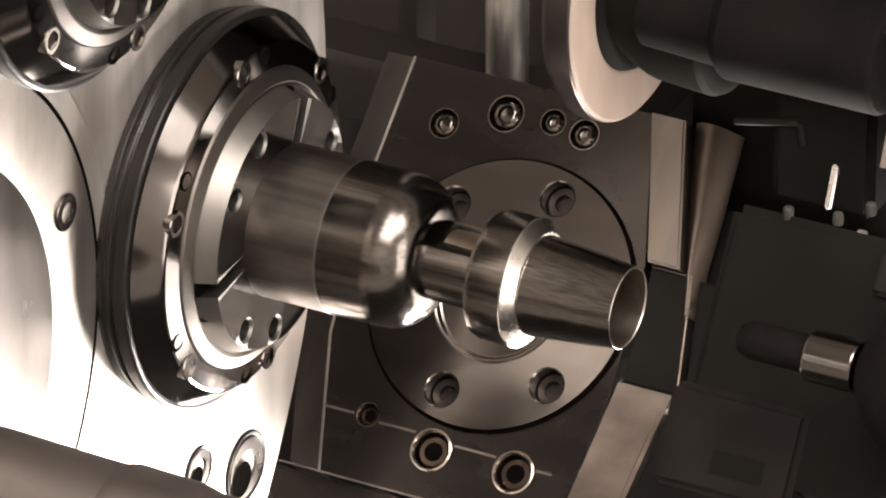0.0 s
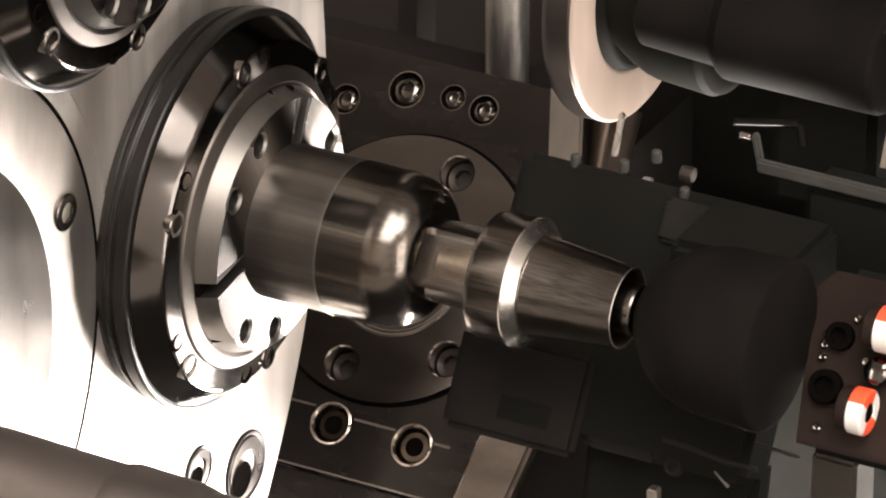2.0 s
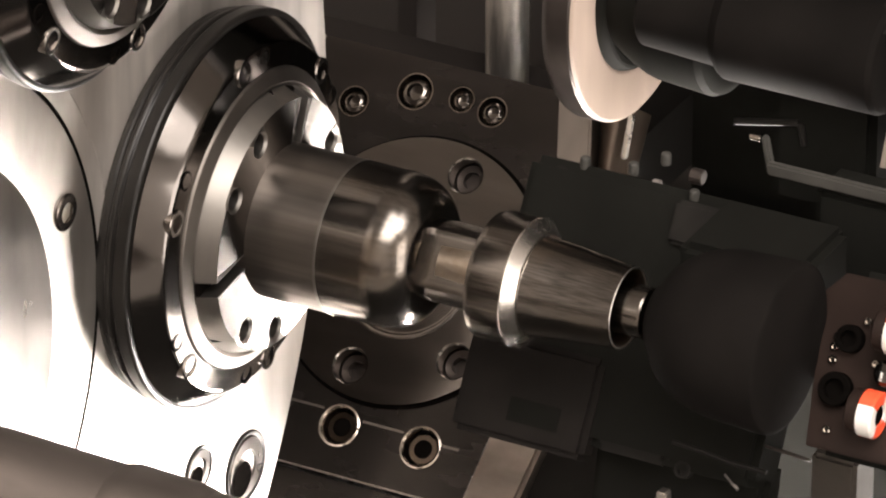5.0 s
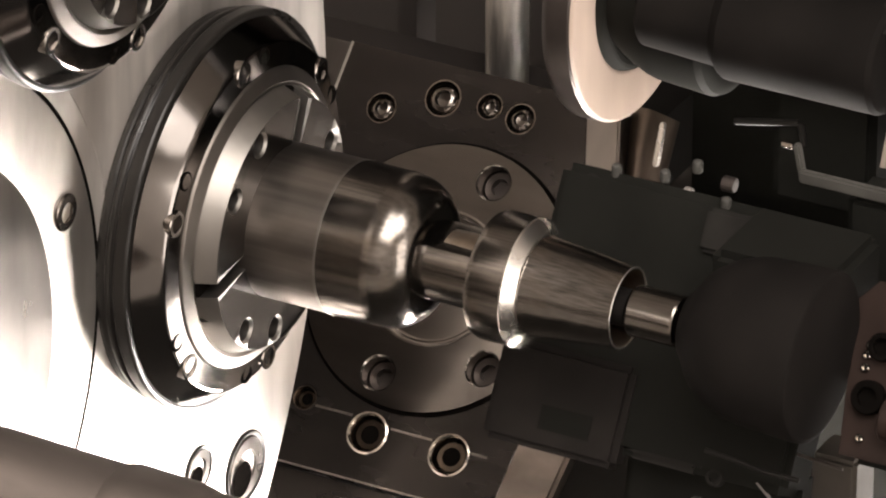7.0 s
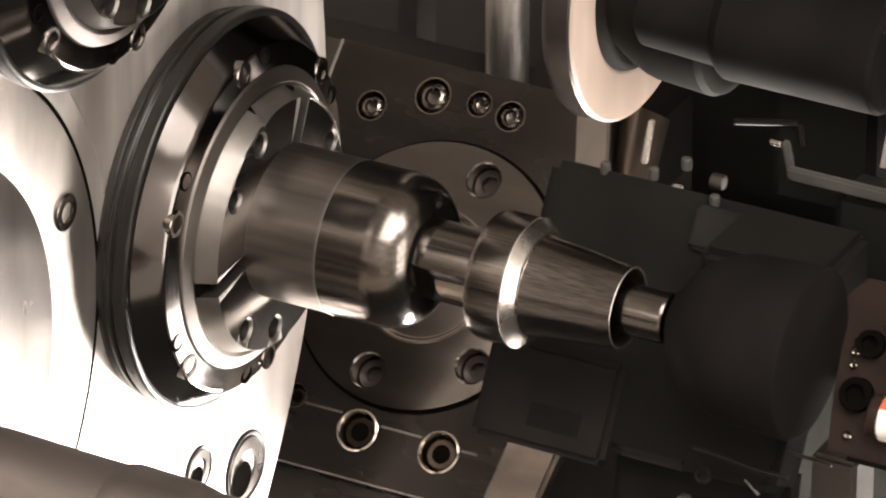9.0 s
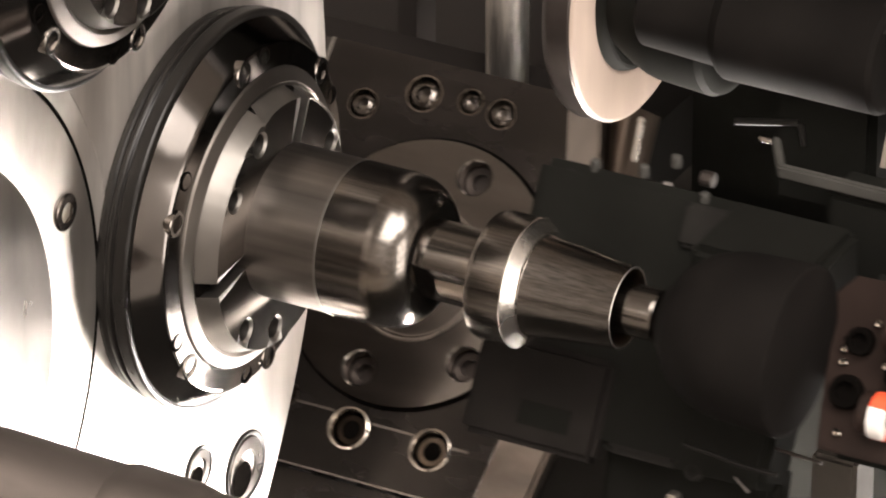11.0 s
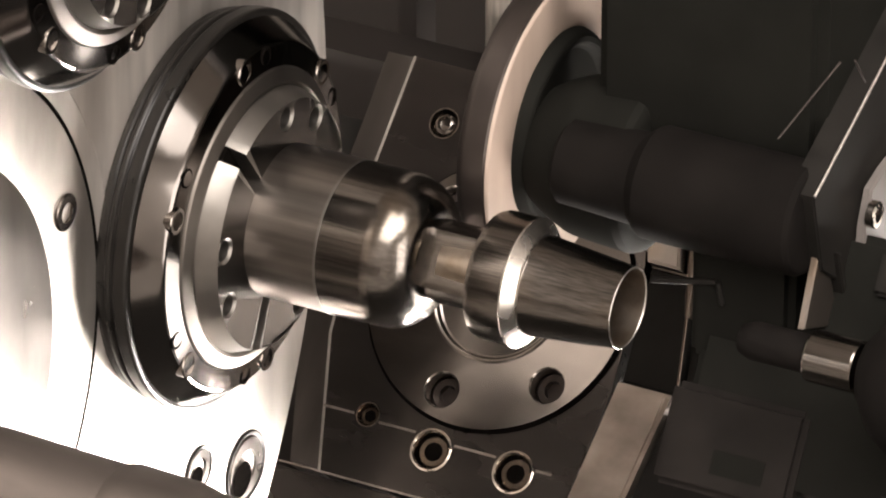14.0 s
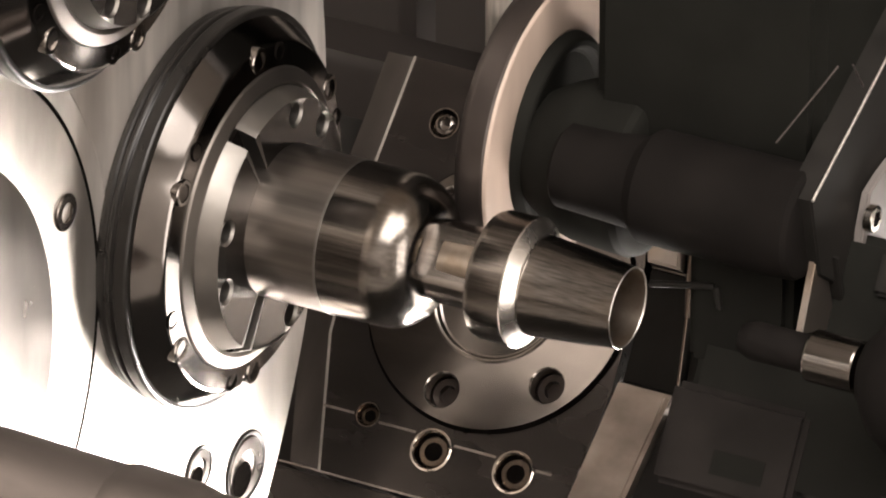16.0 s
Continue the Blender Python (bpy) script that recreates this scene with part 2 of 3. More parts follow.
slab("cabin_back", 2.2, 0.02, 1.6, (0.3, 0.52, 1.3), WALL, "brown-grey sheet metal back wall of the machine cabin")
slab("machine_bed", 2.2, 1.2, 0.66, (0.3, -0.1, 0.35), DARK, "dark oily machine bed under the spindles")


# ---- spindle drum ----
def spindle_drum():
    th = thing("spindle_drum", "bright ground steel spindle drum face, scratched and oily", "machine drum", pose(DRUM_X, DRUM_Y, DRUM_Z))
    part("drum_body", lathe(rounded([(-0.4, 0.0), (-0.4, 0.352), (0, 0.352), (0, 0.1560), (-0.0015, 0.1560), (-0.0015, 0.12)], 0.0008), 240), DRUM, th)
    at = pose(0, -0.0071, -0.0043)
    part("face_ring", lathe([(-0.0015, 0.164), (0.0005, 0.1635), (0.0005, 0.1526), (-0.0012, 0.1524)], 200), DRUM, th, m=at)
    part("cap_gap", lathe([(0.0004, 0.1530), (0.0010, 0.1527), (0.0010, 0.1510), (0.0004, 0.1507)], 200), HOLE, th, "thin dark seam round the cap", m=at)
    cap = part("centre_cap", lathe(rounded([(-0.0012, 0.1517), (0.0007, 0.1514), (0.0007, 0.1145), (0.0, 0.113), (0.0, 0.1)], 0.0005), 200), CAP, th, "round scratched steel cap in the drum's middle", m=at)
    part("cap_boss", lathe(rounded([(0.0, 0.1135), (0.0022, 0.1120), (0.0125, 0.0)], 0.0005), 160), BOSS, cap, "mottled middle of the cap, darkened for its dark reflection")
    sc = part("cap_screw", screw_bm(0.0085, 0.0015, 0.0045, 0.006), SCREW, cap, m=polar(0.0006, 0.1327, 72))
    for k in range(1, 6):
        again(sc, polar(0.0006, 0.1327, 72 + 60 * k))
    # plugs on the drum face, their recess and bore shaded by dark rings and discs
    for y, z, r in ((0.0375, 1.0425, 0.0178), (-0.0051, 1.0630, 0.0116)):
        a = part("plug", lathe(rounded([(-0.002, r), (0.0012, r), (0.0012, r * 0.93), (0.0003, r * 0.88), (0.0003, r * 0.45)], 0.0003), 48), RIM, th, "round steel plug, its recess shade drawn as a dark rim")
        a.location = (0, y - DRUM_Y, z - DRUM_Z)
        part("plug_face", lathe([(0.0006, r * 0.86), (0.0011, r * 0.83), (0.0011, r * 0.5), (0.0006, r * 0.46)], 48), BOSS, a)
        part("plug_bore", lathe([(0.0015, r * 0.50), (0.0013, r * 0.46), (0.0013, 0)], 24), HOLE, a, m=pose(0, -r * 0.3, -r * 0.2))
    return th


spindle_drum()


# ---- chuck ----
def chuck(name, m, label):
    """Spindle nose: grooved rim, cone flange with screws, raised ring, slotted collet plate. Its face looks along +x."""
    th = thing(name, label, "chuck", m, group="chucks on the drum")
    part("flange", lathe(rounded([(-0.0116, 0.0870), (-0.0116, 0.0890), (-0.0006, 0.0806), (0.0006, 0.0792), (0.0020, 0.0692)], 0.0006), 160), CHROME, th, "dark mirror-polished conical flange", smooth=8)
    part("nose_ring", lathe(rounded([(0.0014, 0.0690), (0.0030, 0.0684), (0.0034, 0.0676), (0.0056, 0.0626), (0.0050, 0.0616), (0.0044, 0.0612), (0.0044, 0.03)], 0.0004), 160), NOSE, th, "dark oily ring round the collet", smooth=8)
    part("flange_rim", lathe(rounded([(-0.031, 0.03), (-0.031, 0.0880), (-0.0285, 0.0890), (-0.0262, 0.0896), (-0.0250, 0.0890), (-0.0240, 0.0890), (-0.0228, 0.0908),
                                      (-0.0208, 0.0910), (-0.0202, 0.0896), (-0.0190, 0.0896), (-0.0184, 0.0918), (-0.0126, 0.0918), (-0.0117, 0.0905), (-0.0117, 0.08)], 0.0005), 160), RIM, th, "dull dark grooved rim of the flange", smooth=8)
    sc = None
    for k in range(6):
        mm = polar(-0.0118, 0.0755, -7.0 + 60 * k)
        if sc is None:
            sc = part("screw", screw_bm(0.0062, 0.0138, 0.0042, 0.006), SCREW, th, m=mm)
        else:
            sc = again(sc, mm)
        # black disc across the socket, in place of its inner shade
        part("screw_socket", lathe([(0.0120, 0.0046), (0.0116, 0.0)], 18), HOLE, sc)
    hole = None
    for k in range(6):
        mm = polar(-0.0062, 0.0755, 7.5 + 60 * k)
        if hole is None:
            # uncut hole: a plug painted as black as its shaded inside
            hole = part("thread_hole", lathe([(0.0, 0.0044), (0.0075, 0.0044), (0.0079, 0.0038), (0.0070, 0.0034), (0.0070, 0)], 24), HOLE, th, m=mm)
        else:
            again(hole, mm)
    # collet plate: three segments with slots between them
    R0, R1, R2, X0, X1 = 0.028, 0.0572, 0.0608, 0.0046, 0.0140
    gap = 0.0036
    for k in range(3):
        mid = 23.5 + 60 + 120 * k
        a0, b0 = math.asin(gap / R1), math.asin(gap / R0)
        outline = []
        for j in range(41):
            a = radians(mid - 60) + a0 + (radians(120) - 2 * a0) * j / 40
            outline.append((R1 * math.sin(a), R1 * math.cos(a)))
        for j in range(21):
            a = radians(mid + 60) - b0 - (radians(120) - 2 * b0) * j / 20
            outline.append((R0 * math.sin(a), R0 * math.cos(a)))
        holes = [(0.05 * math.sin(radians(mid + o)), 0.05 * math.cos(radians(mid + o)), 0.0050) for o in (-16.5, 16.5)]
        bm = holed(outline, holes, X1 - X0, 0.0012)
        for v in bm.verts:
            r = math.hypot(v.co.x, v.co.y)
            wide = R2 / R1 if r > R1 - 1e-5 and v.co.z < -0.001 else 1.0
            v.co = (X1 + v.co.z, v.co.x * wide, v.co.y * wide)
        rim = [e for e in bm.edges if all(v.co.x > X1 - 1e-5 and math.hypot(v.co.y, v.co.z) > R1 - 1e-5 for v in e.verts)]
        bmesh.ops.bevel(bm, geom=rim, offset=0.0005, segments=1, affect="EDGES")
        jaw = part("collet_jaw", bm, PLATE, th, "bright collet jaw with two holes", smooth=25)
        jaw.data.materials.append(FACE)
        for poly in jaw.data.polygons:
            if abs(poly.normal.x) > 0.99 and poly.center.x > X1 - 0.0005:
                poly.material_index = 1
    # slot shade painted on as a black floor
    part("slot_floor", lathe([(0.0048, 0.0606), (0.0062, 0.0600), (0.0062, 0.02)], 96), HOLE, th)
    return th


SPINDLE = []
for k in range(6):
    a = radians(60 * k)
    dy, dz = -DRUM_Y, AXIS - DRUM_Z
    y = DRUM_Y + dy * math.cos(a) - dz * math.sin(a)
    z = DRUM_Z + dy * math.sin(a) + dz * math.cos(a)
    if k in (0, 1, 5):
        SPINDLE.append(chuck("collet_chuck", pose(0, y - 0.002, z - 0.001), "dark polished spindle chuck with socket screws and slotted plate"))
main_chuck = SPINDLE[0]


# ---- workpiece, turned with the chuck ----
def workpiece():
    th = thing("workpiece", "turned steel part with a dome, square neck, collar and tapered tube", "workpiece", pose(0, 0, AXIS))
    dome = [(0.0, 0.035), (0.0485, 0.035), (0.0489, 0.0345), (0.0493, 0.0351), (0.071, 0.0351)]
    for k in range(1, 11):
        a = radians(8 * k)
        dome.append((0.071 + 0.0205 * math.sin(a), 0.0195 + 0.0156 * math.cos(a)))
    dome += [(0.0915, 0.0165), (0.0915, 0.0)]
    part("body", lathe([(0.004, 0.0)] + dome[:3], 128), MATTE, th, "dull oily turned cylinder")
    part("band", lathe(dome[2:5], 128), TURNED, th, "finely streaked turned band")
    part("dome", lathe(dome[4:], 128), SHOULDER, th, "smooth domed shoulder")
    part("groove_ring", lathe([(0.0480, 0.0349), (0.0482, 0.0353), (0.0488, 0.0353), (0.0492, 0.0353), (0.0494, 0.0349)], 128), PLATE, th, "bright narrow ring line")
    # neck with flats
    bm = bmesh.new()
    rows = []
    for x in (0.084, 0.119):
        ringv = []
        for k in range(48):
            a = 2 * math.pi * k / 48
            r = 0.0185
            y, z = r * math.sin(a), r * math.cos(a)
            ringv.append(bm.verts.new((x, max(-0.0135, min(0.0135, y)), z)))
        rows.append(ringv)
    for k in range(48):
        bm.faces.new((rows[0][k], rows[0][(k + 1) % 48], rows[1][(k + 1) % 48], rows[1][k]))
    part("neck", bm, TURNED, th, "neck with two milled flats", m=pose(0, 0, 0, 90))
    part("collar", lathe(rounded([(0.1185, 0.014), (0.1185, 0.028), (0.1215, 0.0290), (0.1365, 0.0290)], 0.0005), 128), TURNED, th, smooth=10)
    part("collar_chamfer", lathe(rounded([(0.1362, 0.0290), (0.1370, 0.0294), (0.1420, 0.0240), (0.1422, 0.0228)], 0.0003), 128), BRIGHT, th, "bright chamfered ring", smooth=10)
    part("tube", lathe(rounded([(0.1420, 0.0228), (0.1425, 0.0226), (0.1846, 0.0184)], 0.00015), 128), TURNED, th, "tapered thin-walled tube with an open end")
    part("lip", lathe([(0.1845, 0.01842), (0.1849, 0.0181), (0.1849, 0.0176), (0.1843, 0.0174)], 96), CAP, th, "bright lip of the tube")
    part("bore", lathe([(0.1844, 0.01742), (0.098, 0.0150)], 96), BORE, th, "oily bore of the tube")
    # depth of the bore darkened by a black end
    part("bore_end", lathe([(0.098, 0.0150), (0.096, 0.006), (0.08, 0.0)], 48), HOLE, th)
    return th


part_turned = workpiece()


def rod(name, a, b, r, material, parent, label=""):
    """A thin round rod from a to b."""
    a, b = Vector(a), Vector(b)
    bm = lathe([(0, 0.0), (0, r), ((b - a).length, r), ((b - a).length, 0.0)], 10)
    return part(name, bm, material, parent, label, m=Matrix.Translation(a) @ (b - a).to_track_quat("X", "Z").to_matrix().to_4x4())


# ---- slide block behind the workpiece ----
def slide_block():
    th = thing("slide_block", "dark oily slide block with a bolted round cover", "machine slide", pose(0.02743, 0.18341, 1.07589, 48))
    th.scale = (1.037, 1.037, 1.037)
    sunk = ((-0.0089, -0.0765, 0.0088), (0.0329, -0.0767, 0.0088), (-0.0443, -0.0682, 0.0055), (-0.0548, 0.0708, 0.007), (-0.0268, 0.082, 0.0085), (-0.0032, 0.0834, 0.006), (0.0134, 0.0812, 0.007))
    holes = [(0.0505 * math.cos(radians(-44 + 60 * k)), 0.0505 * math.sin(radians(-44 + 60 * k)), 0.0080) for k in range(6)]
    outline = [(-0.079, 0.098), (-0.081, 0.046), (-0.075, -0.036), (-0.058, -0.099), (0.060, -0.099), (0.066, -0.03), (0.062, 0.03), (0.042, 0.098)]
    part("block", holed(outline[::-1], [(u, v, r) for u, v, r in sunk] + [(x, y, 0.0086) for x, y, r in holes], 0.02, 0.0006, back=True), BLOCK, th, smooth=25)
    part("side_strip", prism([(-0.095, 0.098), (-0.096, 0.044), (-0.091, -0.039), (-0.075, -0.099), (-0.0588, -0.099), (-0.0758, -0.036), (-0.0818, 0.046), (-0.0798, 0.098)], 0.018, 0.0012, pose(0, 0, -0.002)), SIDE, th, "paler side strip of the block")
    part("lower_rail", box(0.17, 0.03, 0.02, 0.001, pose(0.0, -0.1155, -0.014)), BLOCK, th, "dark rail below the block")
    holes.append((0, 0, 0.031))
    outline = [(0.0632 * math.cos(2 * math.pi * k / 128), 0.0632 * math.sin(2 * math.pi * k / 128)) for k in range(128)]
    bm = holed(outline, holes, 0.009, 0.0007)
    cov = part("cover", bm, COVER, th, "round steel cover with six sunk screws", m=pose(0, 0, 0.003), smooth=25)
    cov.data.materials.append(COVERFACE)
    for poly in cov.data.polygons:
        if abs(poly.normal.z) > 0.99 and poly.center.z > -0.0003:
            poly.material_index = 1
    part("cover_gap", lathe_z([(0.0004, 0.0648), (0.0006, 0.0626)], 128), HOLE, th)
    part("cover_bore", lathe_z(rounded([(0.0032, 0.0325), (0.0035, 0.031), (0.0012, 0.029), (0.0012, 0.0)], 0.0005), 96), COVER, cov, m=pose(0, 0, -0.003))
    s = None
    for x, y, r in holes[:6]:
        mm = pose(x, y, -0.0145) @ TO_Z
        if s is None:
            s = part("sunk_screw", screw_bm(0.0078, 0.006, 0.0042, 0.004), RIMGREY, cov, m=mm)
        else:
            again(s, mm)
    for k, (u, v, r) in enumerate(sunk):
        lip = [(0.0006, r * 1.14), (0.0010, r * 1.05), (0.0002, r * 0.97)] if k < 2 else [(0.0002, r * 1.05), (0.0002, r * 0.98)]
        cup = part("counterbore", lathe_z(lip + [(-0.0095, r * 0.90)], 40), CUP, th, "worn bright counterbore", m=pose(u, v, 0))
        if k < 3:
            part("bolt", screw_bm(r * 0.82, 0.0065, r * 0.5, 0.005), OILBOLT, cup, "oily brown socket bolt", m=pose(0, 0, -0.0095) @ TO_Z)
            part("socket", lathe_z([(-0.0036, r * 0.56), (-0.0038, 0)], 24), HOLE, cup, m=pose(0, 0, -0.0002))
        else:
            part("bolt", lathe_z([(-0.006, r * 0.90), (-0.0022, r * 0.86), (-0.0004, r * 0.70), (0.0003, r * 0.48), (-0.0022, r * 0.40), (-0.003, 0)], 32), SCREW, cup, "dark oily button-head bolt", smooth=60)
    part("upper_strip", prism([(0.043, 0.098), (0.064, 0.031), (0.080, 0.031), (0.060, 0.098)], 0.02, 0.001, pose(0, 0, 0.004)), STRIP, th, "worn bright strip")
    # bent guard sheet beside the strip, wide at its top and running out below
    bm = bmesh.new()
    left = ((0.0615, 0.100), (0.0660, 0.080), (0.0720, 0.058), (0.0790, 0.034), (0.0865, 0.012))
    right = ((0.0830, 0.100), (0.0845, 0.080), (0.0858, 0.060), (0.0868, 0.036), (0.0905, 0.012))
    rows = []
    for (u0, v0), (u1, v1) in zip(left, right):
        rows.append([bm.verts.new((u0 + (u1 - u0) * k / 10, v0 + (v1 - v0) * k / 10, -0.006 + 0.007 * math.sin(math.pi * k / 10) - 0.006 * (k / 10) ** 2)) for k in range(11)])
    for p, q in zip(rows, rows[1:]):
        for k in range(10):
            bm.faces.new((p[k], q[k], q[k + 1], p[k + 1]))
    ext = bmesh.ops.extrude_face_region(bm, geom=bm.faces[:])
    bmesh.ops.translate(bm, vec=(0, 0, -0.0015), verts=[g for g in ext["geom"] if isinstance(g, bmesh.types.BMVert)])
    part("guard_sheet", bm, SHEET, th, "bent brown oily guard sheet", smooth=50)
    # thin bright strips along the seams and edges
    for u0, u1 in ((-0.067, -0.051), (-0.038, -0.019), (0.0015, 0.0225), (0.0432, 0.051)):
        part("seam", box(u1 - u0, 0.0011, 0.0006, 0, pose((u0 + u1) / 2, -0.0715 - 0.02 * (u0 + u1), 0.0002)), STRIP, th)
    part("rail_seam", box(0.15, 0.0009, 0.0006, 0, pose(-0.004, -0.0990, 0.0002)), STRIP, th)
    part("left_edge", prism([(-0.0800, 0.098), (-0.0820, 0.046), (-0.0760, -0.036), (-0.0590, -0.099), (-0.0579, -0.099), (-0.0749, -0.036), (-0.0809, 0.046), (-0.0789, 0.098)], 0.002, 0, pose(0, 0, 0.0005)), CAP, th, "bright edge strip")
    part("side_cheek", prism([(0.0645, 0.030), (0.0850, 0.030), (0.0960, -0.024), (0.0685, -0.024)], 0.03, 0.001, pose(0, 0, -0.002)), DARK, th)
    rod("cheek_edge", (0.0848, 0.0300, -0.0018), (0.0958, -0.0240, -0.0018), 0.0006, SHEET, th, "pale edge strip of the cheek")
    rod("cheek_edge", (0.0650, 0.0302, -0.0016), (0.0848, 0.0302, -0.0016), 0.0005, STRIP, th)
    # Black plates added to darken lit sheet edges and a bright gap.
    part("rear_filler", prism([(0.0870, 0.030), (0.134, 0.030), (0.134, -0.044), (0.0985, -0.03)], 0.02, 0.001, pose(0, 0, -0.007)), DARK, th)
    part("lower_filler", prism([(0.0888, -0.031), (0.134, -0.0450), (0.134, -0.125), (0.0828, -0.125)], 0.02, 0.001, pose(0, 0, -0.004)), DARK, th)
    part("lower_strip", prism([(0.0685, -0.025), (0.0950, -0.025), (0.0865, -0.10), (0.0610, -0.10)], 0.02, 0.002, pose(0, 0, 0.004)), WORN, th, "blotched worn strip")
    return th


block = slide_block()


# ---- boring tool, its carrier and fittings ----
def boring_tool():
    th = thing("boring_tool", "black tool carrier with a bright boring bar", "cutting tool", pose(0.2908, 0, AXIS))
    part("bar", lathe(rounded([(-0.024, 0.0), (-0.024, 0.009), (-0.022, 0.0116), (0.0, 0.0116), (0.002, 0.009)], 0.0005), 48), TURNED, th, "bright steel bar")
    part("cutter", lathe(rounded([(-0.056, 0.0), (-0.056, 0.006), (-0.05, 0.0085), (-0.024, 0.0085)], 0.001), 32), RUST, th, "dull brown cutter head")
    part("nose", lathe(rounded([(0.003, 0.0), (0.003, 0.0135), (0.007, 0.0175), (0.013, 0.0265), (0.022, 0.0330), (0.034, 0.0368), (0.066, 0.0385), (0.068, 0.0365), (0.068, 0.0)], 0.002), 64), DARKBROWN, th, "round black tool nose")
    part("carrier", box(0.14, 0.03, 0.120, 0.004, pose(-0.03, 0.0645, -0.0432, -30)), DARKG, th, "black painted carrier block")
    part("foot", box(0.085, 0.018, 0.08, 0.004, pose(-0.004, 0.044, -0.13, -12)), DARKG, th)
    part("top_strip", box(0.115, 0.004, 0.0062, 0.001, pose(0.066, 0.0985, 0.0275)), TRIM, th, "dull grey strip along the carrier's top")
    part("strip_lug", box(0.003, 0.004, 0.0155, 0.0008, pose(0.0075, 0.1005, 0.034, 0, -12)), TRIM, th)
    part("strip_tip", lathe(rounded([(0, 0.0), (0, 0.0016), (0.005, 0.0016), (0.005, 0.0)], 0.0003), 12), BOLT, th, m=pose(-0.001, 0.1, 0.040))
    part("rear_arm", box(0.19, 0.025, 0.05, 0.004, pose(0.125, 0.112, -0.002)), DARKG, th, "black arm behind the nose")
    part("nose_bridge", box(0.06, 0.05, 0.04, 0.004, pose(0.028, 0.055, 0.0)), DARKG, th)
    fit = pose(0.0915, 0.0265, -0.0175, 60)
    # Added to darken the pale gap seen past the nose.
    part("dark_filler", box(0.11, 0.082, 0.05, 0.003, fit @ pose(0.037, 0.001, -0.0365)), DARKG, th, "added black filler behind the bracket")
    br = part("bracket", prism([(-0.0278, 0.0292), (-0.0195, 0.0391), (0.05, 0.041), (0.05, -0.037), (-0.0195, -0.0374)], 0.01, 0.0012, fit), BROWN, th, "brown bolted bracket plate")
    # two round switches, white with red above and below, and a glossy cap between them
    for u, v in ((0.0165, 0.0198), (0.0132, -0.0168)):
        at = fit @ pose(u, v, 0.009) @ pose(0, 0, 0, -60)
        sw = part("switch", lathe(rounded([(-0.012, 0.0), (-0.012, 0.0098), (-0.0002, 0.0098), (-0.0002, 0.0)], 0.0008), 40), BROWN, br, "red and white round switch", m=at)
        for mat, mid, half in ((WHITE, -90, 48), (WHITE, 90, 48), (RED, 0, 42), (RED, 180, 42)):
            bm = bmesh.new()
            arcs = [[bm.verts.new((x, r * math.sin(radians(mid + half * (j / 6 - 1))), r * math.cos(radians(mid + half * (j / 6 - 1))))) for j in range(13)]
                    for x, r in ((-0.006, 0.0104), (0.0004, 0.0104), (0.0012, 0.0096), (0.0012, 0.0048), (0.0, 0.0044))]
            for p, q in zip(arcs, arcs[1:]):
                for j in range(12):
                    bm.faces.new((p[j], p[j + 1], q[j + 1], q[j]))
            part("switch_ring", bm, mat, sw)
        part("switch_centre", lathe(rounded([(0.0002, 0.0046), (0.0010, 0.0036), (0.0010, 0)], 0.0003), 24), HOLE, sw)
    part("cap", lathe_z(rounded([(-0.002, 0.0064), (0.006, 0.0064), (0.0085, 0.005), (0.0095, 0.0)], 0.001), 32), CHROME, br, "glossy round cap", m=fit @ pose(0.0118, 0.0012, 0))
    for u, v, r in ((-0.0098, 0.0119, 0.0062), (-0.0108, -0.0106, 0.0075)):
        part("bracket_screw", screw_bm(r, 0.005, r * 0.6, 0.003), HOLE, br, m=fit @ pose(u, v, 0) @ TO_Z)
    for u, v in ((0.0297, -0.0345), (-0.0111, -0.0286), (0.004, 0.004), (-0.016, 0.0115), (-0.0165, 0.007), (-0.016, 0.0015), (-0.004, 0.021)):
        part("small_screw", screw_bm(0.0019, 0.0022, 0.001, 0.001), BOLT, br, m=fit @ pose(u, v, 0) @ TO_Z)
    # screws and fittings on the carrier
    front = pose(-0.03, 0.056, -0.0435, 60)
    for u, v in ((-0.02, 0.045), (-0.055, 0.058), (0.05, 0.05), (0.035, -0.055), (-0.04, -0.05)):
        part("carrier_screw", screw_bm(0.0042, 0.004, 0.0024, 0.002), DARK, th, m=front @ pose(u, v, 0) @ TO_Z)
    part("clamp", box(0.05, 0.02, 0.012, 0.002, front @ pose(0.03, 0.05, 0.006)), DARK, th, "black clamp bar")
    part("lower_clamp", box(0.066, 0.046, 0.014, 0.003, front @ pose(-0.043, -0.040, 0.0045)), CLAMP, th, "brown-black clamp block")
    # pocket not cut: its shade is a darker pad on the clamp
    part("clamp_pocket", box(0.027, 0.013, 0.004, 0.001, front @ pose(-0.037, -0.048, 0.0098)), DARKG, th)
    part("right_pad", box(0.036, 0.040, 0.008, 0.003, front @ pose(0.010, -0.036, 0.003)), DARK, th)
    part("sensor_blade", box(0.0022, 0.004, 0.020, 0.0006, pose(-0.060, 0.098, 0.026, -22)), BRIGHT, th, "thin bright blade")
    for u, v, w in ((-0.052, 0.088, 0.014), (-0.075, 0.086, 0.012), (-0.040, 0.096, 0.018), (-0.020, 0.084, 0.010)):
        part("fitting", lathe_z(rounded([(0, 0.0), (0, 0.0024), (0.005, 0.0024), (0.006, 0.0016), (0.006, 0.0)], 0.0004), 16), TRIM, th, m=pose(u, v, w))
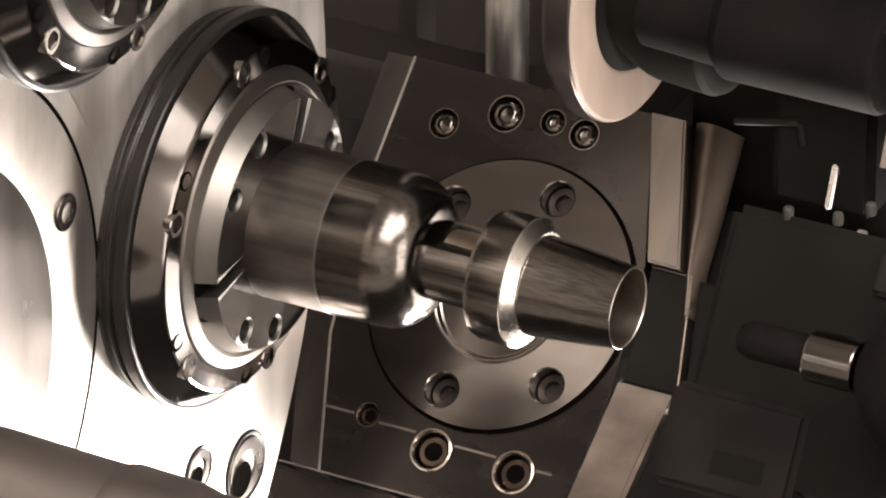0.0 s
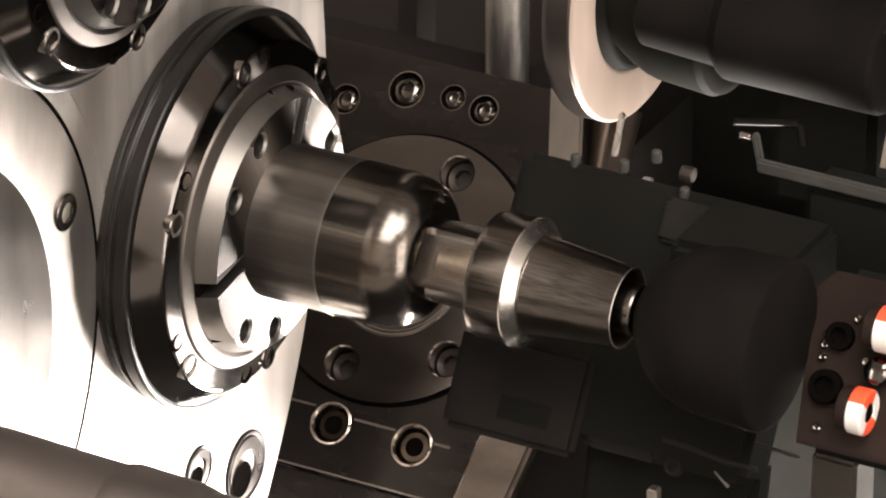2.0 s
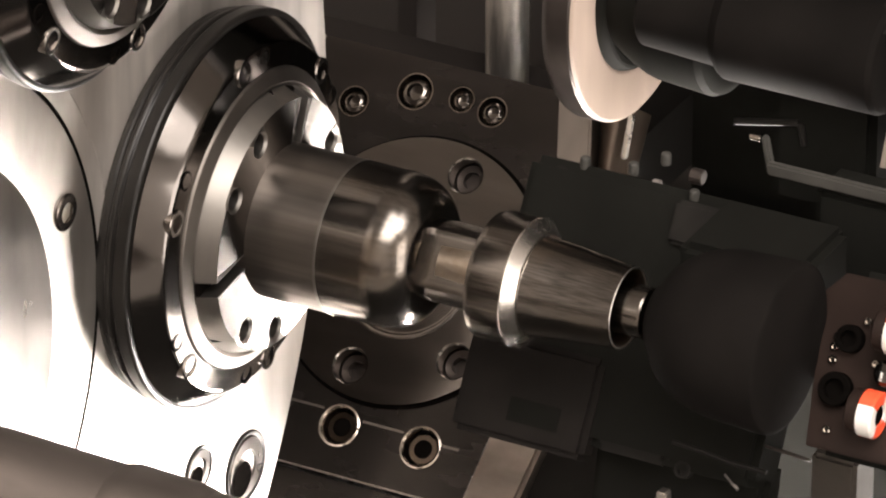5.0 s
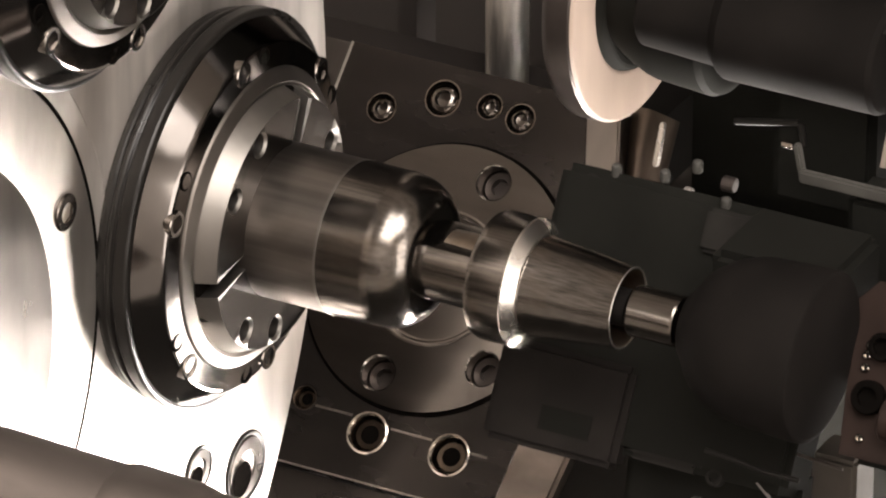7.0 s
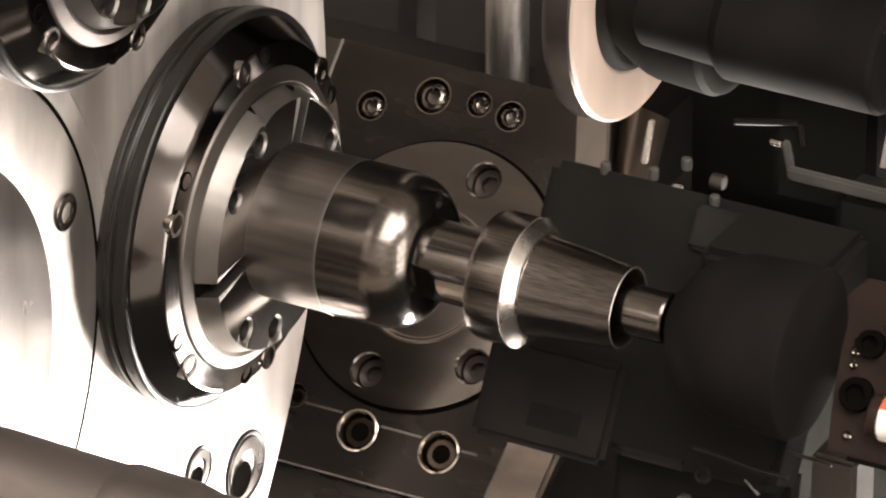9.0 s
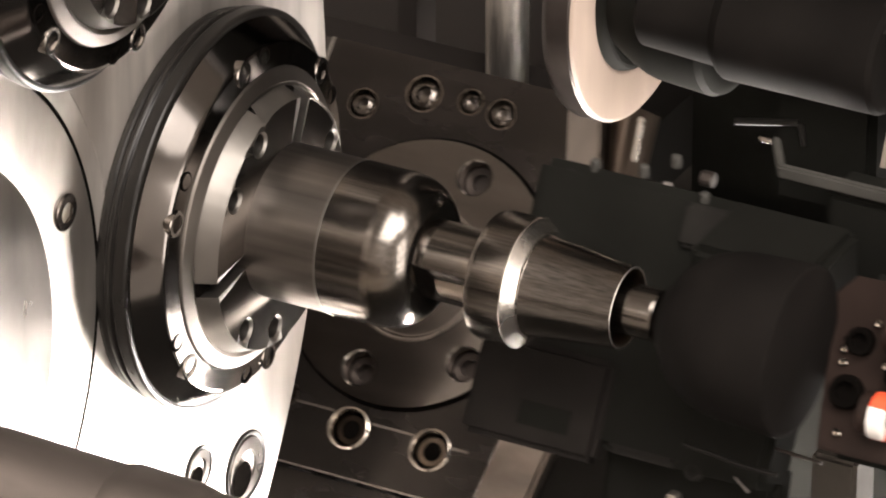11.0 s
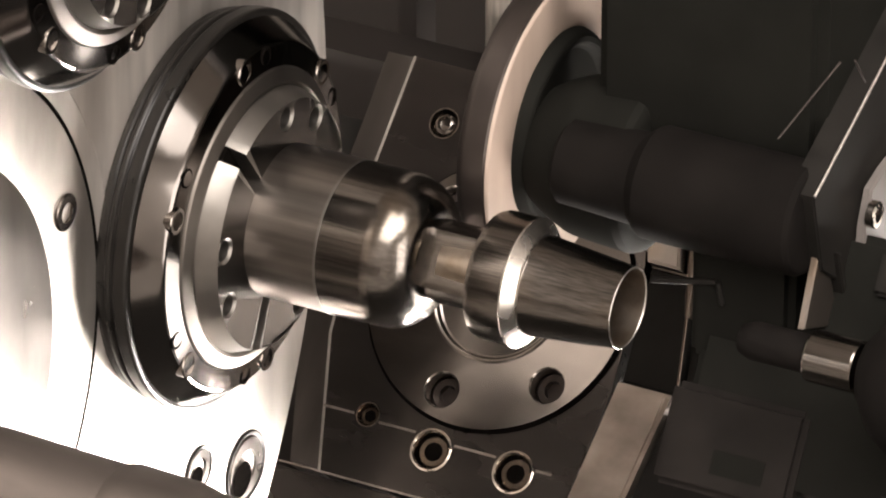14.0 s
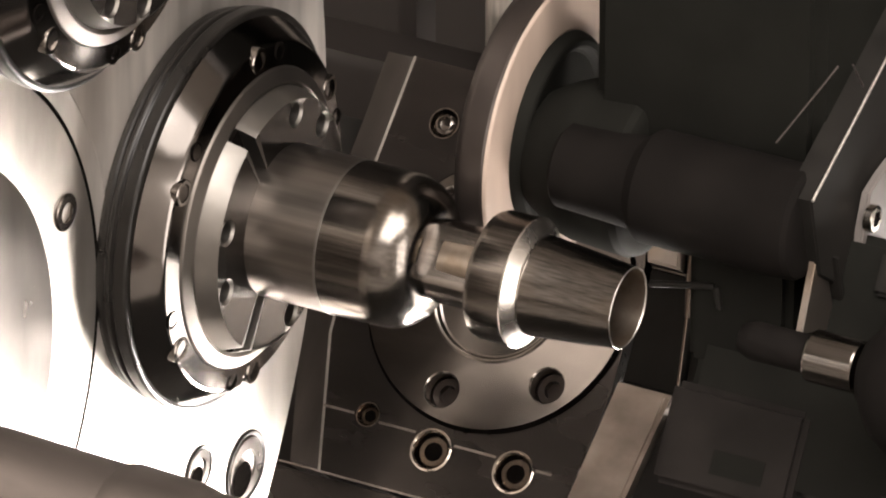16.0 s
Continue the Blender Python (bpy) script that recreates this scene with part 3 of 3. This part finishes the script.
    # thin hose under the nose, and small wires and fittings on the carrier
    run = ((0.0105, -0.063, 0.004), (0.0250, -0.064, 0.004), (0.0390, -0.066, 0.004), (0.0560, -0.066, 0.004))
    for (x0, z0, y0), (x1, z1, y1) in zip(run, run[1:]):
        rod("coolant_hose", (x0, y0, z0), (x1, y1, z1), 0.0011, DARK, th, "thin black hose")
    rod("wire", (0.0219, 0.029, -0.0867), (0.0385, 0.036, -0.0733), 0.0008, RIMGREY, th)
    rod("wire", (0.0385, 0.036, -0.0733), (0.062, 0.036, -0.075), 0.0008, RIMGREY, th)
    rod("wire", (-0.0150, 0.0365, -0.0685), (-0.0085, 0.0330, -0.0750), 0.0008, RIMGREY, th)
    rod("wire", (-0.0085, 0.0330, -0.0750), (-0.0070, 0.0290, -0.0815), 0.0008, RIMGREY, th)
    rod("wire", (0.0250, 0.0270, -0.0873), (0.0327, 0.0245, -0.0917), 0.0008, PANEL, th)
    for x, z in ((0.0087, -0.0640), (0.0125, -0.0665), (0.0158, -0.0655)):
        part("hose_clip", box(0.0022, 0.0022, 0.005, 0.0004, pose(x, 0.0395, z, 20)), TRIM, th, "small grey hose clip")
    rod("wire", (-0.0388, 0.087, 0.0119), (-0.0204, 0.0865, 0.0111), 0.0007, RIMGREY, th)
    part("fitting", lathe(rounded([(0, 0.0), (0, 0.0026), (0.004, 0.0026), (0.004, 0.0)], 0.0004), 14), PANEL, th, m=pose(-0.042, 0.087, 0.0119))
    part("fitting", lathe(rounded([(0, 0.0), (0, 0.0036), (0.006, 0.0036), (0.006, 0.0)], 0.0005), 14), RIMGREY, th, m=pose(-0.024, 0.089, 0.020))
    part("fitting", lathe(rounded([(0, 0.0), (0, 0.0010), (0.0035, 0.0010), (0.0035, 0.0)], 0.0002), 10), BOLT, th, m=pose(0.003, 0.077, -0.0038))
    part("stop_block", box(0.005, 0.006, 0.010, 0.0008, pose(-0.0013, 0.020, -0.1040)), CAP, th, "small bright stop block")
    return th


tool = boring_tool()


# ---- disc head that swings in from above ----
def disc_head():
    th = thing("disc_head", "black head carrying a buff-coloured round disc", "tool head", pose(0.1, 0.1656, 1.2581))
    DISC = pose(0, 0.0177, -0.0006)
    part("disc_rim", lathe(rounded([(-0.016, 0.0), (-0.016, 0.067), (-0.012, 0.070), (-0.0006, 0.070), (-0.0006, 0.0)], 0.001), 128), RIMGREY, th, "grey steel rim", m=DISC)
    part("disc_face", lathe(rounded([(-0.0004, 0.0697), (0.001, 0.0687), (0.001, 0.047), (0.0, 0.045)], 0.0005), 128), WHEEL, th, "buff-coloured disc face", m=DISC)
    part("hub_ring", lathe(rounded([(0.0, 0.0458), (0.003, 0.0450), (0.006, 0.0430), (0.006, 0.039), (0.002, 0.037), (0.002, 0.0)], 0.0008), 96), DARKG, th, m=DISC)
    part("housing", lathe(rounded([(0.004, 0.0), (0.004, 0.026), (0.014, 0.032), (0.026, 0.037), (0.056, 0.039), (0.060, 0.034), (0.060, 0.0)], 0.002), 64), DARKG, th, "black round housing")
    part("arm", box(0.11, 0.09, 0.13, 0.006, pose(0.087, 0.035, 0.06)), DARKG, th)
    part("motor_box", box(0.050, 0.08, 0.075, 0.004, pose(0.1135, 0.012, -0.036)), DARKG, th, "black motor box")
    part("motor", lathe(rounded([(0.028, 0.0), (0.028, 0.019), (0.068, 0.021), (0.070, 0.0255), (0.146, 0.0255), (0.148, 0.022), (0.148, 0.0)], 0.0018), 48), DARKBROWN, th, "dark brown round motor", m=pose(0, -0.028, 0.0105))
    part("hook", lathe([(0, 0.0), (0, 0.0016), (0.032, 0.0016), (0.032, 0.0)], 12), DARK, th, "small bent hook", m=look((0.071, -0.0285, -0.038), (0.103, -0.0285, -0.031)) @ pose(0, 0, 0, 0, 90))
    part("hook_end", lathe([(0, 0.0), (0, 0.0018), (0.011, 0.0014), (0.011, 0.0)], 12), DARK, th, m=look((0.103, -0.0285, -0.031), (0.105, -0.0285, -0.042)) @ pose(0, 0, 0, 0, 90))
    # mounting plates at the far end, facing along x, outlines in y and z
    side = Matrix(((0, 0, 1, 0), (1, 0, 0, 0), (0, 1, 0, 0), (0, 0, 0, 1)))
    part("mount_plate", prism([(-0.0413, 0.0297), (0.0349, 0.0674), (0.12, 0.1095), (0.12, -0.03), (0.02, -0.05), (-0.030, -0.012)], 0.012, 0.0008, pose(0.1535, 0, 0) @ side), DARK, th, "black mounting plate")
    # the plate edge's glint, laid on as a rod of bright steel
    rod("edge_glint", (0.1540, -0.0413, 0.0299), (0.1540, 0.0900, 0.0949), 0.0007, POST, th, "pale rod that draws the glint on the plate's edge")
    face = part("end_plate", prism([(0.0022, -0.0048), (0.0085, 0.0110), (0.0212, 0.0150), (0.12, 0.032), (0.12, -0.10), (-0.0004, -0.0557)], 0.004, 0.001, pose(0.1585, 0, 0) @ side), PANEL, th, "grey painted end plate")
    part("plate_screw", screw_bm(0.0062, 0.004, 0.0034, 0.003), BOLT, face, m=pose(0.1580, 0.0085, -0.0005))
    part("guard_flap", prism([(-0.0300, -0.0005), (-0.0215, -0.0075), (-0.0075, -0.050), (-0.0440, -0.0345)], 0.003, 0.0006, pose(0.1520, 0, 0) @ side), STRIP, th, "bent grey sheet flap")
    part("flap_edge", prism([(-0.0190, -0.0080), (-0.0150, -0.0095), (-0.0020, -0.052), (-0.0060, -0.052)], 0.006, 0.0006, pose(0.1560, 0, 0) @ side), DARK, th)
    rod("thin_pipe", (0.1300, -0.0283, 0.0462), (0.1463, -0.0017, 0.0753), 0.00045, RIMGREY, th, "thin grey pipe")
    rod("thin_pipe", (0.1545, -0.0048, 0.0793), (0.1545, 0.0064, 0.0638), 0.0005, RIMGREY, th)
    return th


head = disc_head()


# ---- static things ----
def post(name, x, y, z0, z1, r, material, label):
    bm = lathe(rounded([(0, 0), (0, r), (z1 - z0, r), (z1 - z0, 0)], 0.001), 48)
    bmesh.ops.transform(bm, matrix=Matrix.Rotation(radians(-90), 4, "Y"), verts=bm.verts)
    ob = part(name, bm, material, m=pose(x, y, z0))
    return tagged(ob, label, "machine post")


post("guide_post", -0.026, 0.29, 0.68, 1.5, 0.0105, POST, "upright bright steel guide post behind the slide")


# Added block that keeps the background behind the tool dark.
slab("dark_backdrop", 0.6, 0.2, 0.74, (0.3855, 0.365, 1.28), DARKG, "added black backdrop block beside the slide")
slab("headstock", 0.34, 0.5, 0.2, (-0.27, DRUM_Y, 0.775), DARK, "dark cradle under the spindle drum")
slab("tool_rail", 0.5, 0.115, 0.34, (0.45, 0.0525, 0.85), DARK, "dark rail that carries the boring tool")
way = slab("slide_way", 0.36, 0.06, 0.03, (0, 0, 0), DARK, "dark inclined way behind the slide block")
way.matrix_basis = pose(0.01, 0.18341, 1.07589, 48) @ pose(0, 0.04, -0.0365)
slab("way_bracket", 0.06, 0.26, 0.04, (0.0, 0.385, 1.075), DARK, "dark bracket that holds the way")
slab("back_post", 0.010, 0.02, 0.9, (-0.094, 0.325, 1.16), WALL, "narrow grey upright strip behind the slide")


box_ob = part("valve_box", box(0.022, 0.022, 0.0805, 0.002), BEIGE, m=pose(0.2470, 0.092, 1.0600))
tagged(box_ob, "beige-grey metal box standing on the tool rail", "box")


slab("back_ledge", 0.30, 0.03, 0.006, (-0.13, 0.300, 1.122), WALL, "narrow ledge on the cabin's back wall")


def figure(text, size, m, material, parent):
    c = bpy.data.curves.new("figure", "FONT")
    c.body, c.size, c.align_x, c.align_y, c.extrude = text, size, "CENTER", "CENTER", 0.0002
    tmp = bpy.data.objects.new("figure", c)
    me = bpy.data.meshes.new_from_object(tmp)
    bpy.data.objects.remove(tmp)
    ob = new("figure", me)
    ob.data.materials.append(material)
    ob.parent, ob.matrix_basis = parent, m
    return tagged(ob, "engraved figure seven")


# on the flat ring between two screws, its top towards the rim
figure("7", 0.0095, polar(-0.0001, 0.0748, 143) @ Matrix(((0, 0, 1, 0), (1, 0, 0, 0), (0, 1, 0, 0), (0, 0, 0, 1))), PANEL, main_chuck)


def front_bar():
    th = thing("front_bar", "grey-brown round bar with a collar before the drum", "machine bar", pose(-0.12, -0.262, 1.200, 0, 4.5, 4))
    part("rod", lathe(rounded([(0, 0), (0, 0.03), (0.262, 0.03), (0.265, 0.0)], 0.003), 64), BARGREY, th)
    part("collar", lathe(rounded([(0.19, 0.0295), (0.196, 0.0318), (0.225, 0.0318), (0.236, 0.0295)], 0.002), 64), BARGREY, th)


front_bar()


def motions():
    # stroke of the slide block, tenth by tenth, in units of 0.29 mm short of its rest at 230
    first = (103, 52, 122, 80, 65, 120, 60, 107)
    second = (92, 53, 121, 70, 82, 115, 54, 118)
    third = (60, 100, 105, 52, 121, 84, 60, 121)
    stroke = [(0.0, 230), (0.5, 230), (0.6, 226), (0.7, 216), (0.8, 214), (0.9, 214), (1.0, 190)]
    stroke += [(round(1.1 + 0.1 * k, 1), first[k % 8]) for k in range(32)]
    for k in range(1, 21):
        stroke.append((round(4.2 + 0.1 * k, 1), 87 + 35 * math.cos(radians(-63 + 127.4 * k))))
    stroke += [(round(6.3 + 0.1 * k, 1), second[k % 8]) for k in range(21)]
    stroke += [(8.4, 121), (8.5, 121), (8.6, 123), (8.7, 208), (8.8, 122)]
    stroke += [(round(8.9 + 0.1 * k, 1), third[k % 8]) for k in range(34)]
    stroke += [(12.3, 122), (12.4, 208), (12.5, 214), (12.6, 214), (12.7, 215), (12.8, 231), (13.0, 230), (16.0, 230)]
    walk(block, [(t, pose(0.02743 + 0.000301 * (b - 230), 0.18341, 1.07589, 48)) for t, b in stroke])

    # the tool follows the slide while it cuts, and runs on alone to its rest
    alone = {0.0: 1505, 0.3: 1500, 0.5: 1455, 0.6: 1381, 0.7: 1326, 0.8: 1313, 0.9: 1311, 1.0: 1296, 12.4: 1303, 12.5: 1348, 12.6: 1427, 12.7: 1489,
             12.8: 1504, 13.0: 1506, 16.0: 1506}
    rows = sorted({t for t, b in stroke} | set(alone))
    reach = dict(stroke)
    walk(tool, [(t, pose(0.1899 + 0.0002697 * (alone[t] - 1116 if t in alone else 1.16 * (reach[t] - 52)), 0, AXIS)) for t in rows])

    # indexing of the chuck and the part it holds
    turn = [(0, 0), (0.8, 0), (0.85, 60), (0.9, 120), (5.0, 120), (5.1, 180), (5.2, 240), (5.3, 300), (5.4, 360), (8.44, 360), (8.48, 440), (8.52, 520),
            (8.56, 600), (12.72, 600), (12.8, 640), (12.9, 675), (13.0, 674), (13.1, 664), (13.2, 656.5), (13.3, 656), (13.5, 657.5),
            (14, 661), (14.5, 664), (15, 666.5), (15.5, 668.5), (16, 670.5)]
    walk(main_chuck, [(t, pose(0, -0.002, AXIS - 0.001, -a)) for t, a in turn])
    walk(part_turned, [(t, pose(0, 0, AXIS, -a)) for t, a in turn])

    # the disc head comes down and creeps on
    far, near = (0.1605, 1.2650), (0.0778, 1.2226)
    come = [(0, 0), (12.9, 0), (13.0, 0.06), (13.1, 0.6), (13.2, 0.955), (13.5, 0.962), (14, 0.975), (14.5, 0.985), (15, 0.992), (16, 1)]
    walk(head, [(t, pose(0.1, far[0] + (near[0] - far[0]) * k, far[1] + (near[1] - far[1]) * k)) for t, k in come])


motions()
